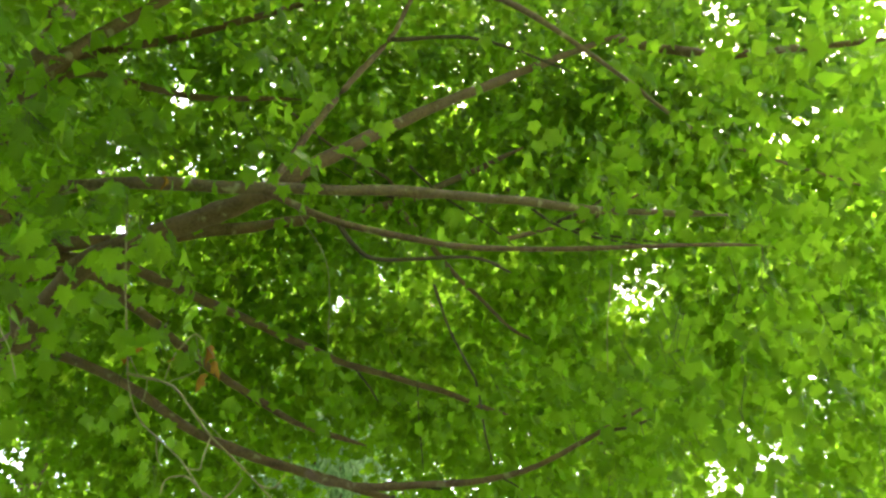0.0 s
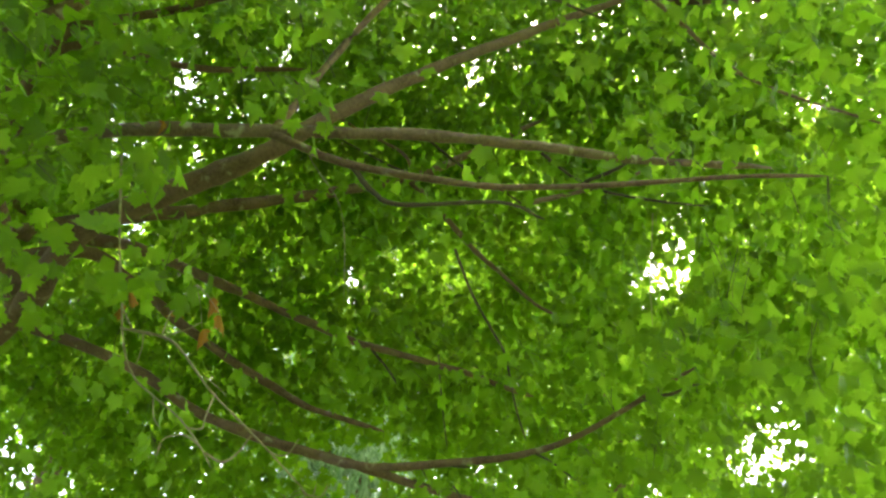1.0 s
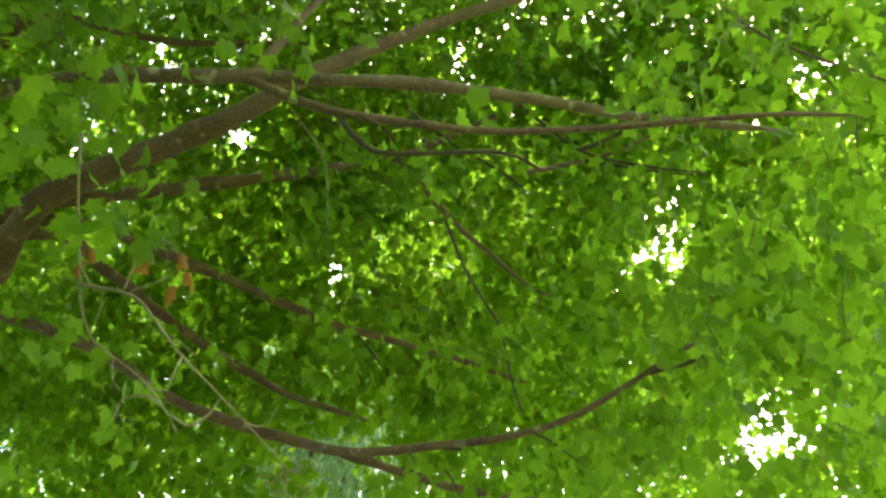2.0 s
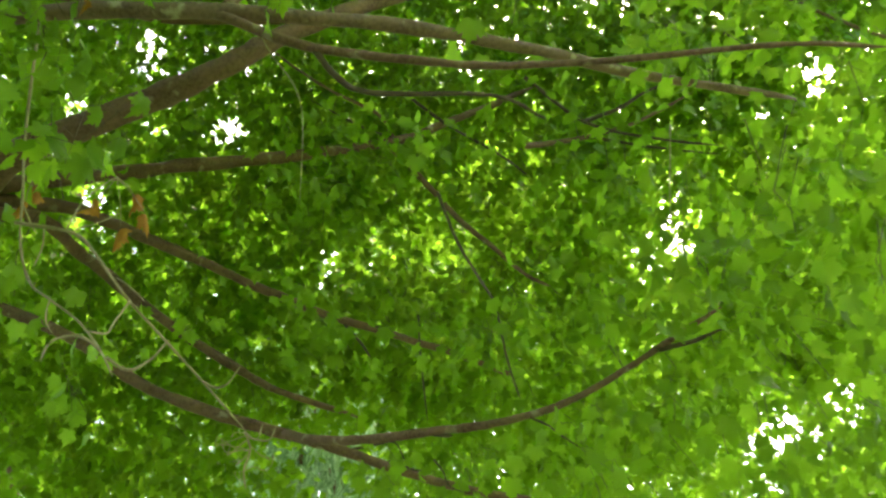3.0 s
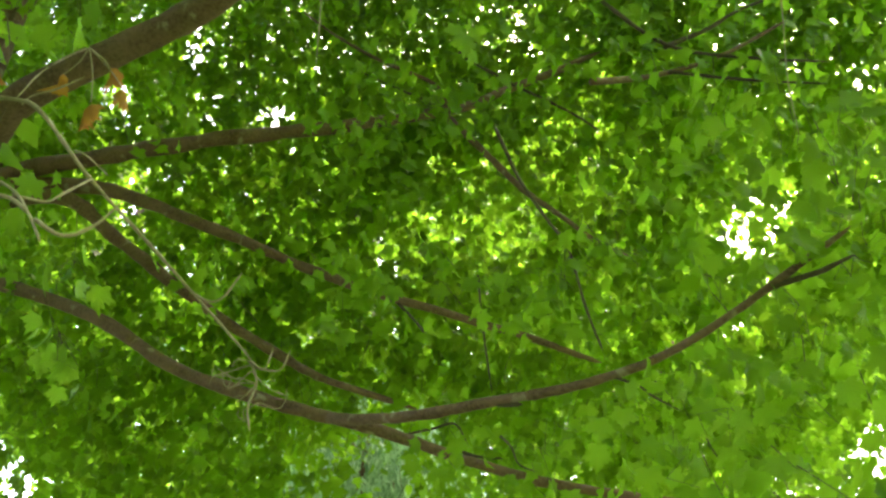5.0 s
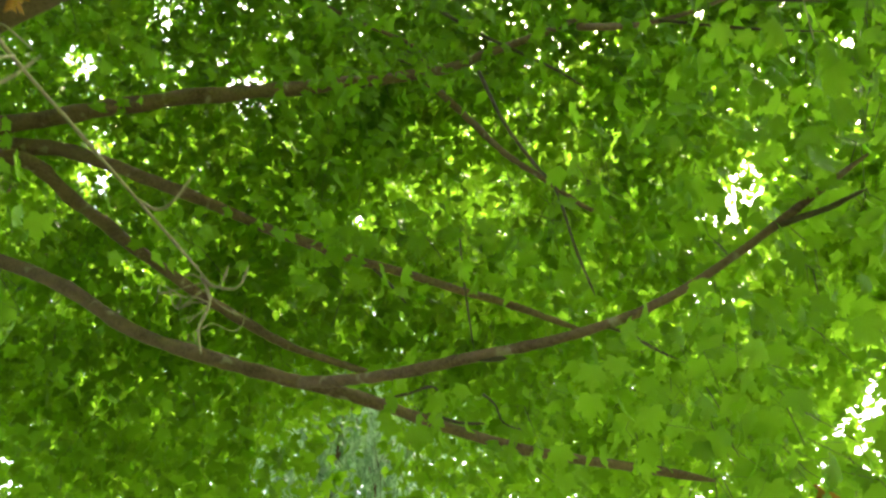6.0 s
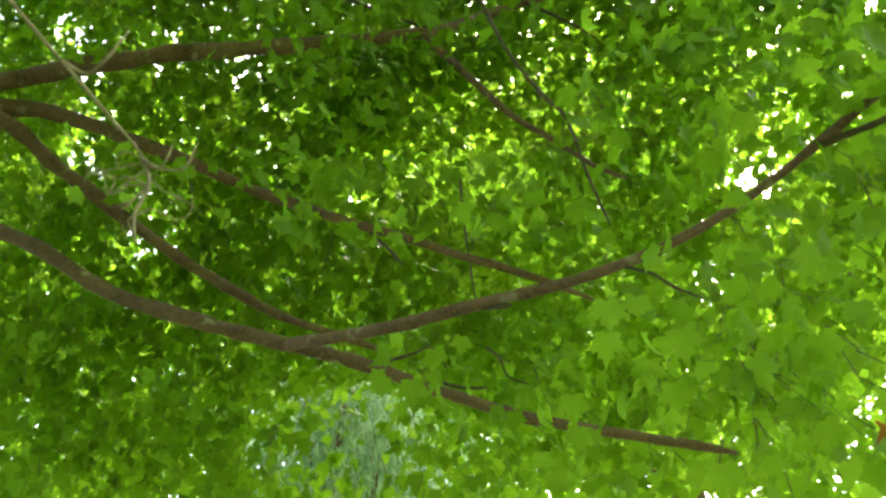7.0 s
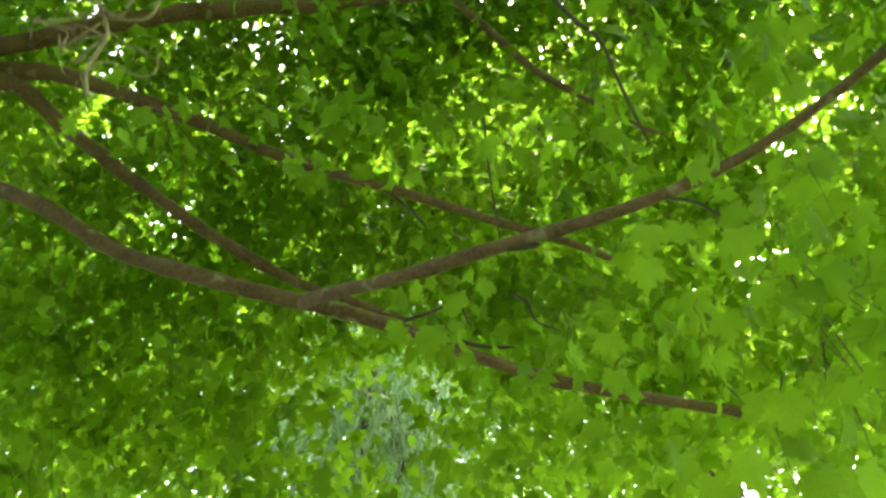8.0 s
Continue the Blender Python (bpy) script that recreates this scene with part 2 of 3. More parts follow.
BRANCHES = {
    "level": ([(-3.2, 4.8, 5.45), (-2.6, 4.25, 4.75), (-1.89, 3.95, 4.61), (-0.95, 3.85, 4.49), (0.05, 4.15, 4.66), (1.02, 4.65, 4.87), (2.1, 5.2, 5.18)], 0.048, 0.024),
    "level_side": ([(-0.98, 3.85, 4.48), (-0.58, 3.85, 4.28), (0.04, 3.75, 4.06), (0.5, 3.68, 3.98), (1.2, 3.55, 3.92), (1.65, 3.6, 3.95)], 0.024, 0.008),
    "level_hook": ([(-0.55, 3.85, 4.27), (-0.44, 3.88, 4.12), (-0.29, 3.9, 4.05), (0.2, 4.0, 4.12), (0.42, 4.1, 4.08)], 0.016, 0.008),
    "rising": ([(-4.70, 7.15, 4.3), (-3.3, 6.0, 4.6), (-2.55, 5.2, 4.78), (-1.75, 4.95, 4.98), (-1.21, 4.75, 5.08), (-0.77, 4.75, 5.4), (-0.06, 5.1, 6.13), (0.93, 5.6, 7.08), (1.7, 5.9, 7.7)], 0.11, 0.025),
    "upper": ([(-4.65, 7.25, 6.05), (-3.5, 7.1, 6.14), (-2.5, 6.96, 6.15), (-1.6, 7.15, 6.4), (-0.54, 7.5, 6.85), (0.1, 7.7, 7.3), (0.9, 7.9, 7.9)], 0.08, 0.03),
    "upper_drop": ([(-0.54, 7.5, 6.84), (-0.17, 7.57, 6.39), (0.1, 7.58, 6.03), (0.34, 7.5, 5.72), (0.62, 7.4, 5.34), (0.83, 7.4, 5.21)], 0.035, 0.012),
    "upper_back": ([(-0.5, 7.5, 6.92), (-0.62, 7.42, 7.12), (-1.06, 7.4, 7.41), (-1.52, 7.4, 7.8), (-1.9, 7.5, 8.3)], 0.022, 0.01),
    "upper_back_twig": ([(-0.48, 7.48, 6.88), (-0.72, 7.4, 6.93), (-1.0, 7.4, 7.12), (-1.27, 7.4, 7.31)], 0.014, 0.007),
    "high_drop": ([(-0.35, 6.9, 6.9), (-0.03, 6.8, 6.48), (0.43, 6.8, 6.11), (0.66, 6.8, 5.88)], 0.016, 0.008),
    "middle": ([(-4.65, 7.2, 6.1), (-3.4, 7.2, 5.98), (-2.8, 7.2, 5.78), (-2.24, 7.25, 5.53), (-1.58, 7.45, 5.29), (-0.94, 7.45, 4.99), (-0.06, 7.8, 4.86), (0.32, 7.85, 4.72), (0.62, 8.05, 4.7)], 0.064, 0.018),
    "third": ([(-4.65, 7.2, 5.75), (-3.5, 7.1, 5.8), (-3.05, 7.4, 5.58), (-2.53, 7.55, 5.18), (-1.8, 7.87, 4.77), (-1.43, 7.86, 4.55), (-0.78, 8.15, 4.42)], 0.07, 0.022),
    "low": ([(-4.67, 7.2, 5.3), (-3.1, 6.91, 4.73), (-2.14, 6.81, 4.14), (-1.52, 6.75, 3.86), (-1.07, 6.8, 3.74), (-0.68, 6.87, 3.64), (-0.17, 7.11, 3.52), (0.46, 7.34, 3.46), (1.2, 7.56, 3.4)], 0.05, 0.026),
    "low_sweep": ([(-1.12, 6.81, 3.75), (-0.93, 6.51, 3.6), (-0.57, 6.21, 3.47), (-0.16, 5.96, 3.41), (0.24, 5.74, 3.37), (0.59, 5.58, 3.41), (0.95, 5.38, 3.54), (1.3, 4.95, 3.62)], 0.034, 0.014),
    "low_fork": ([(1.05, 5.27, 3.56), (1.2, 5.17, 3.55), (1.33, 5.1, 3.58)], 0.016, 0.008),
    "high_arch": ([(-0.16, 4.3, 6.6), (0.38, 3.35, 5.45), (1.06, 3.7, 5.2), (1.88, 4.6, 5.42), (3.3, 5.2, 5.37)], 0.022, 0.009),
    "high_stub": ([(1.7, 5.9, 7.6), (2.0, 5.0, 6.6), (2.12, 4.6, 6.2), (2.54, 4.5, 6.16), (3.2, 4.3, 6.05)], 0.045, 0.02),
    "riser": ([(-0.96, 3.85, 4.5), (-0.61, 4.1, 5.45), (-0.34, 4.2, 5.98), (-0.16, 4.3, 6.6), (0.2, 4.5, 7.6)], 0.025, 0.012),
    "riser_side": ([(-0.34, 4.2, 5.98), (0.29, 4.4, 6.17), (1.01, 4.7, 6.11)], 0.017, 0.008),
    "steep": ([(-3.3, 6.0, 4.6), (-3.25, 5.0, 5.3), (-3.18, 4.6, 5.85), (-2.79, 4.8, 6.54), (-2.34, 5.0, 7.25), (-1.6, 5.4, 8.4)], 0.085, 0.035),
    "back_high": ([(-4.75, 7.3, 7.3), (-3.9, 6.4, 7.8), (-3.41, 6.4, 8.03), (-2.36, 6.6, 8.58), (-1.2, 6.9, 9.4)], 0.07, 0.03),
    "back_level": ([(-4.75, 7.3, 7.6), (-3.8, 6.45, 7.75), (-2.61, 6.6, 7.58), (-1.5, 6.8, 7.7)], 0.055, 0.025),
    "hanging": ([(-0.06, 5.6, 4.83), (0.05, 5.6, 4.48), (0.18, 5.58, 4.18), (0.25, 5.5, 3.97), (0.3, 5.4, 3.57), (0.35, 5.4, 3.36)], 0.011, 0.005),
    "hanging_fine": ([(-0.2, 6.2, 4.3), (-0.19, 6.2, 4.1), (-0.17, 6.2, 3.87), (-0.14, 6.2, 3.58)], 0.007, 0.004),
    "low_twig": ([(-0.68, 6.9, 3.67), (-0.5, 6.8, 3.66), (-0.37, 6.7, 3.64), (-0.3, 6.7, 3.52)], 0.010, 0.005),
    "low_twig_lower": ([(-0.42, 6.95, 3.6), (-0.24, 6.9, 3.52), (-0.11, 6.85, 3.49)], 0.012, 0.006),
    "middle_twig": ([(-0.87, 7.5, 4.98), (-0.7, 7.4, 4.73), (-0.6, 7.3, 4.54)], 0.014, 0.007),
    "sweep_stub": ([(-0.14, 5.95, 3.41), (-0.06, 5.91, 3.375), (0.01, 5.87, 3.355)], 0.018, 0.008),
    "sweep_twig": ([(0.4, 5.67, 3.38), (0.5, 5.62, 3.31), (0.57, 5.62, 3.25), (0.66, 5.57, 3.16)], 0.008, 0.004),
    "right_spur": ([(0.9, 5.6, 5.38), (1.15, 5.6, 5.5), (1.34, 5.6, 5.64), (1.6, 5.6, 5.76)], 0.016, 0.008),
    "low_crook": ([(-0.1, 6.1, 3.3), (-0.05, 6.0, 3.2), (-0.02, 6.0, 3.12), (0.06, 6.0, 3.08)], 0.006, 0.003),
    "right_fine": ([(0.5, 5.3, 5.5), (0.89, 5.5, 5.29), (1.3, 5.5, 5.15), (1.7, 5.5, 5.08)], 0.014, 0.007),
    "right_rise": ([(0.5, 5.8, 5.35), (0.88, 6.0, 5.57), (1.3, 6.0, 5.7), (1.8, 6.0, 6.0)], 0.022, 0.01),
    "right_flat": ([(1.0, 6.0, 5.6), (1.4, 6.0, 5.5), (1.9, 6.0, 5.42)], 0.012, 0.007),
}
AIM = {"level": "pale grey limb with light lichen patches"}
limb_points, limb_radii = [], []
for number, (key, (points, r0, r1)) in enumerate(BRANCHES.items()):
    line = glide(points, 7)
    line[1:-1] += np.array([noise.noise_vector(Vector(p) * 2.2) for p in line[1:-1]]) * min(0.026, 0.6 * r1)
    part("limb", tube("limb", line, r0, r1, 12 if r0 > 0.03 else 8, 0.14, number, 0.9), PALE_BARK if key in ("level", "high_arch") else MAPLE_BARK if r0 > 0.018 else TWIG_BARK, maple, AIM.get(key, ""))
    limb_points.append(line)
# further limbs round the trunk, on the sides turned away and in the top
for number in range(13):
    a, z = 0.9 + 2.39996 * number, 5.0 + 0.6 * number
    out = Vector((math.cos(a), math.sin(a), 0))
    if out.x > 0.25 and z < 9:
        continue
    start = Vector((-4.75, 7.35, z))
    far = 5.2 - 0.22 * number
    points = [start, start + out * far * 0.4 + Vector((0, 0, 0.7)), start + out * far * 0.75 + Vector((0.2, 0, 0.9)), start + out * far + Vector((0, 0.3, 0.7))]
    part("limb", tube("limb", glide(points, 6), 0.09 - 0.003 * number, 0.02, 8, 0.12, number), MAPLE_BARK, maple)
    limb_points.append(glide(points, 6))
LIMB_CLOUD = np.concatenate(limb_points)

# -- where leaves grow --
CENTRE, RADII = np.array((-2.2, 7.4, 7.6)), np.array((8.2, 7.2, 6.6))
# a point on the camera's walk, to which the gaps are fitted
VIEW = np.array((0.0, 1.7, 1.6))
# sky gaps cut through the crown along the view from VIEW: place, radius
GAPS = [
    ((2.15, 8.7, 6.35), 0.35), ((2.93, 8.7, 4.3), 0.37), ((3.2, 8.0, 7.5), 0.13), ((3.3, 7.5, 9.4), 0.26), ((0.8, 9.0, 6.1), 0.13),
    ((-4.5, 9.5, 8.9), 0.34), ((-2.75, 9.5, 8.7), 0.28), ((-4.1, 9.5, 7.75), 0.3), ((-3.4, 9.0, 8.45), 0.2), ((-2.5, 9.0, 8.5), 0.18), ((-1.25, 9.0, 6.45), 0.15), ((-4.0, 9.0, 7.3), 0.2), ((-3.5, 8.5, 9.2), 0.25), ((-4.4, 9.0, 4.35), 0.26),
    ((1.5, 10.0, 3.8), 0.4), ((3.9, 8.0, 8.2), 0.27),
]
WINDOW = [((-1.18, 9.2, 4.3), 0.7), ((0.05, 9.0, 6.45), 0.45), ((2.5, 9.0, 7.8), 0.35)]  # openings cut from VIEW: below the low limb, towards the feathery tree, and higher up


def in_gap(p, depth=9.0, gaps=None, bare=0.9):
    """Which places lie in a gap or behind it, seen from VIEW. The rims are ragged."""
    hit = np.zeros(len(p), bool)
    ragged = np.array([noise.noise(Vector(q) * 2.6) + 0.6 * noise.noise(Vector(q) * 6.0) for q in p])
    for g, r in gaps or GAPS:
        g = np.array(g)
        d = (g - VIEW) / np.linalg.norm(g - VIEW)
        s = np.clip((p - g) @ d, -1.2, depth)
        hit |= np.linalg.norm(p - g - s[:, None] * d, axis=1) < r * (1 + 0.10 * s) * (0.95 + 1.3 * ragged) * rng.uniform(0.55, 1.15, len(p))
    return hit & (rng.uniform(0, 1, len(p)) < bare)


def in_far_gap(p):
    """Which places of the trees behind lie beyond the maple's larger gaps, from along the camera's walk."""
    hit = np.zeros(len(p), bool)
    for g, r in GAPS:
        if r < 0.14:
            continue
        g = np.array(g)
        for y in (-0.2, 0.8, 1.8, 2.8):
            eye = np.array((0.0, y, 1.6))
            d = (g - eye) / np.linalg.norm(g - eye)
            s = (p - g) @ d
            hit |= np.linalg.norm(p - g - s[:, None] * d, axis=1) < 0.9 * r * (1 + 0.11 * s)
    return hit & (rng.uniform(0, 1, len(p)) < 0.93)


def seen_part(p):
    """The part of the crown in a wedge round the camera's view from VIEW."""
    d = p - VIEW
    dist = np.linalg.norm(d, axis=1)
    el, az = np.degrees(np.arctan2(d[:, 2], np.hypot(d[:, 0], d[:, 1]))), np.degrees(np.arctan2(d[:, 0], d[:, 1]))
    return (el > 8) & (el < 64) & (np.abs(az) < 42) & (d[:, 1] > 0), dist


def scatter(n):
    """n random places in the crown."""
    v = rng.normal(0, 1, (n, 3))
    v /= np.linalg.norm(v, axis=1)[:, None]
    return CENTRE + RADII * v * rng.uniform(0, 1, (n, 1)) ** 0.36


def near_sight_lines(p, sight_lines, reach, share=0.12):
    """Which places lie close to the camera's sight lines; here and there leaves are left, in patches."""
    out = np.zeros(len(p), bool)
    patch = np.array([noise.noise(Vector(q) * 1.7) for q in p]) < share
    for a, b in sight_lines:
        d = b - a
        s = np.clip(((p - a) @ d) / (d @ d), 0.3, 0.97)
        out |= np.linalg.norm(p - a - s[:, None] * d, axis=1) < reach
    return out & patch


def curtain(n):
    """n places in the outer layer of leaves on the far side, a curved sheet about two metres thick that bends over above."""
    x, z = rng.uniform(-7.0, 7.5, n), rng.uniform(2.2, 11.5, n)
    y = 8.9 - 0.10 * np.maximum(x, 0) ** 1.5 - 0.035 * np.maximum(z - 5, 0) ** 1.6 + rng.uniform(-0.7, 0.9, n)
    p = np.c_[x, y, z]
    seen, dist = seen_part(p)
    return p[seen]


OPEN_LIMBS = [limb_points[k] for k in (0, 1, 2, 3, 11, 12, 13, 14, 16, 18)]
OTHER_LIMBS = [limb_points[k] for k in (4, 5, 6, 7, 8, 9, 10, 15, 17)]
# sight lines from the camera's walk to the limbs, cleared so the limbs show
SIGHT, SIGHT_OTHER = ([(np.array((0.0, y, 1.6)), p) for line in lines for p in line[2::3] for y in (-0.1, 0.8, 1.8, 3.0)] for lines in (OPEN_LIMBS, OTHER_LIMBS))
back_centres = curtain(9500)
more = curtain(6200)
# the curtain thins out towards its lower edge
thick = np.clip(0.34 + 0.22 * (back_centres[:, 2] - 3.0), 0.34, 1.0) * np.where((back_centres[:, 0] < -2.0) & (back_centres[:, 2] > 5.8), 0.82, 1.0)
back_centres = np.concatenate([back_centres[rng.uniform(0, 1, len(back_centres)) < thick], more[more[:, 2] > 7.2]])
outer = rng.uniform((-9.5, 10.6, 4.4), (8.0, 12.6, 10.6), (3100, 3))
outer[:, 1] -= 0.012 * outer[:, 0] ** 2
raw = scatter(26000)
seen, dist = seen_part(raw)
luck = rng.uniform(0, 1, len(raw))
from_walk = np.linalg.norm(raw - np.c_[np.zeros(len(raw)), np.clip(raw[:, 1], 0, 3.4), np.full(len(raw), 1.6)], axis=1)
front = seen & (raw[:, 1] < 7.6) & (from_walk > 2.4) & (luck < 0.12 + 0.16 * (raw[:, 0] > 0.6) + 0.06 * ((raw[:, 0] < -1.3) & (raw[:, 1] < 4.5)) - 0.08 * ((raw[:, 0] < -0.5) & (raw[:, 1] > 4.5) & (raw[:, 2] < 4.5)))
front_centres = raw[front]
rest_centres = raw[~seen & (raw[:, 2] > 4.2) & (dist > 3.2) & (raw[:, 1] > 3.5) & (luck < 0.14)]
# mostly unseen top of the crown, added to shade all that hangs below it
shade_roof = rng.uniform((-8.0, -3.5, 8.4), (5.2, 6.8, 10.6), (3400, 3))
shade_roof[:, 2] -= 0.03 * np.maximum(np.hypot(shade_roof[:, 0] + 1.5, shade_roof[:, 1] - 5.0) - 3, 0) ** 2
rim = np.array([1 + 0.35 * noise.noise(Vector((p[0], p[1], 0)) * 0.5) for p in shade_roof])
shade_roof = shade_roof[np.hypot((shade_roof[:, 0] + 1.5) / 7.4, (shade_roof[:, 1] - 2.0) / 6.0) < rim]
# more out-of-view leaves, added above and on the left to block light
rest_centres = np.concatenate([rest_centres, shade_roof, rng.uniform((-8.0, -1.5, 8.6), (0.3, 7.0, 10.8), (3000, 3)), rng.uniform((-6.5, -4.0, 2.2), (-2.7, 4.2, 8.4), (5000, 3))])
# leaves that would hide the limbs from the camera are taken out
front_centres = front_centres[~near_sight_lines(front_centres, SIGHT, 0.12) & ~near_sight_lines(front_centres, SIGHT_OTHER, 0.1, 0.0)]

back = sprays(back_centres, 9, 0.19)
back = back[~in_gap(back) & ~in_gap(back, 2.0, WINDOW[:1], 0.95) & ~in_gap(back, 2.0, WINDOW[1:], 0.75)]
back = back[~near_sight_lines(back, SIGHT, 0.075) & ~near_sight_lines(back, SIGHT_OTHER, 0.06, -0.02)]
near_boxes = [((-2.4, 2.2, 2.9), (-1.25, 3.9, 4.5), 85), ((1.0, 3.7, 2.7), (2.4, 5.4, 4.6), 60), ((0.45, 4.9, 2.25), (1.3, 5.7, 3.0), 22), ((-1.1, 3.1, 4.5), (0.7, 3.8, 5.3), 24), ((1.2, 3.2, 4.7), (3.0, 4.6, 6.0), 40), ((-1.3, 5.8, 5.2), (0.3, 6.8, 6.3), 26)]
boxed = np.concatenate([rng.uniform(a, b, (n, 3)) for a, b, n in near_boxes])
front_centres = np.concatenate([front_centres, boxed[~near_sight_lines(boxed, SIGHT, 0.1)]])
front_leaves = sprays(front_centres, 10, 0.17)
front_leaves = front_leaves[~near_sight_lines(front_leaves, SIGHT, 0.075)]
lanes = [(np.array((0.05, 0.4, 1.63)), np.array(g)) for g in ((2.2, 8.6, 6.3), (2.75, 8.5, 4.3))]  # lanes cleared along the camera's sight lines to the sky gaps
lanes += [(np.array((0.0, 2.3, 1.6)), np.array(g)) for g in ((-4.49, 9.0, 9.0), (-4.05, 9.0, 7.72), (1.45, 9.0, 3.55), (2.4, 9.0, 4.5))]
TWIG_PLACES = [(-1.5, 3.75, 3.33), (-1.21, 3.72, 3.21), (-0.98, 3.95, 2.97), (-0.73, 4.28, 2.75), (-1.52, 3.85, 3.31), (-1.28, 3.7, 2.99), (-0.95, 3.5, 2.65), (-1.1, 3.85, 3.42), (-1.3, 3.85, 3.45)]
# leaves between the camera's walk and the dead twig are cleared too
twig_lanes = [(np.array((0.0, y, 1.6)), np.array(g)) for g in TWIG_PLACES for y in (0.8, 1.7, 2.6)]
front_leaves = front_leaves[~near_sight_lines(front_leaves, lanes, 0.17, 9) & ~near_sight_lines(front_leaves, twig_lanes, 0.13, 9)]
back = back[~near_sight_lines(back, lanes, 0.17, 9)]
rest = sprays(rest_centres, 12, 0.3)
part("foliage", leaf_mesh("foliage", back, rng.uniform(0.085, 0.135, len(back)), PLAIN, (55, 92)), LEAF, maple, "dense green backlit lobed leaves")["kind"] = "stuff"
part("foliage", leaf_mesh("foliage", front_leaves, rng.uniform(0.07, 0.115, len(front_leaves)), FULL, (62, 95)), LEAF, maple)["kind"] = "stuff"
outer_leaves = sprays(outer, 12, 0.24)
outer_leaves = outer_leaves[~in_gap(outer_leaves, 6.0) & ~in_gap(outer_leaves, 4.0, WINDOW[:1])]
part("foliage", leaf_mesh("foliage", outer_leaves, rng.uniform(0.10, 0.15, len(outer_leaves)), SMALL, (20, 75)), LEAF, maple)["kind"] = "stuff"
part("foliage", leaf_mesh("foliage", rest, rng.uniform(0.11, 0.16, len(rest)), TINY), LEAF, maple)["kind"] = "stuff"


def toward(centres, far):
    """A point on the way from each centre to the nearest limb."""
    out = []
    for c in centres:
        q = LIMB_CLOUD[np.argmin(((LIMB_CLOUD - c) ** 2).sum(1))]
        d = q - c
        out.append(c + d * min(1.0, far / max(np.linalg.norm(d), 0.01)))
    return np.array(out)


for group in (back_centres[::2], front_centres):
    part("brushwood", twig_mesh("brushwood", toward(group, 0.35), group, 0.0026), TWIG_BARK, maple)["kind"] = "stuff"

# -- near clusters of leaves, each leaf a part of its own: place and number --
CLUSTERS_LEFT = [
    (-1.28, 2.55, 3.41, 5), (-1.15, 2.6, 3.38, 5), (-1.08, 2.9, 3.37, 6), (-1.5, 2.8, 3.39, 6), (-1.33, 2.2, 3.15, 3), (-1.66, 2.6, 3.89, 6),
    (-0.71, 3.4, 4.22, 4), (-0.71, 3.5, 4.45, 6), (-1.07, 3.5, 4.5, 7), (-1.2, 3.3, 3.26, 5), (-1.35, 3.8, 3.85, 5), (-1.54, 3.6, 4.03, 7),
    (-1.56, 4.6, 3.24, 6), (-1.67, 4.8, 3.08, 7), (-1.92, 3.6, 3.43, 7),
]
CLUSTERS_RIGHT = [
    (0.98, 4.0, 4.41, 6), (1.14, 4.1, 4.34, 6), (1.81, 4.2, 4.32, 7), (1.35, 4.47, 3.56, 5), (1.03, 4.4, 3.38, 4), (2.1, 4.4, 3.53, 6), (1.11, 3.9, 3.29, 4),
    (0.95, 4.1, 3.26, 4), (0.57, 5.3, 2.35, 5), (0.62, 5.2, 2.44, 5), (0.43, 5.4, 2.44, 4), (0.66, 5.4, 2.9, 6), (0.63, 5.0, 2.46, 4), (0.46, 5.6, 2.84, 5),
    (0.69, 4.9, 2.74, 5), (0.67, 5.2, 3.12, 5), (1.0, 5.0, 3.07, 6), (1.42, 4.6, 3.14, 6), (2.3, 4.0, 5.46, 8), (1.37, 4.4, 3.96, 6), (1.83, 4.2, 3.67, 7), (0.85, 5.5, 3.9, 5),
]
CLUSTERS_MIDDLE = [
    (0.38, 5.4, 3.81, 8), (0.18, 5.5, 3.71, 7), (0.46, 5.4, 3.95, 8), (0.26, 5.5, 3.8, 7), (-0.06, 5.7, 3.78, 6), (-0.42, 6.2, 3.18, 8), (0.08, 6.2, 3.16, 8),
    (0.24, 5.8, 2.75, 6), (-0.47, 6.0, 5.34, 8), (-0.99, 6.4, 4.54, 7), (-0.09, 6.0, 4.09, 6), (-1.01, 6.4, 4.37, 6), (-0.35, 6.35, 3.42, 6), (0.2, 6.5, 3.4, 7),
]
LEAF_MESHES = []
for k, (v, f) in enumerate(FULL):
    stalk = [(0.006, 0, 0), (-0.006, 0, 0), (0.0, -0.02, 0.35), (0.006, 0.02, 0.01), (-0.006, 0.02, 0.01)]
    n = len(v)
    me = mesh_of("leaf", np.vstack([v, stalk]), [tuple(t) for t in f] + [(n, n + 1, n + 2), (n + 4, n + 3, n + 2)])
    me.materials.append(LEAF_ONE)
    LEAF_MESHES.append(me)
cluster_ends, cluster_starts = [], []
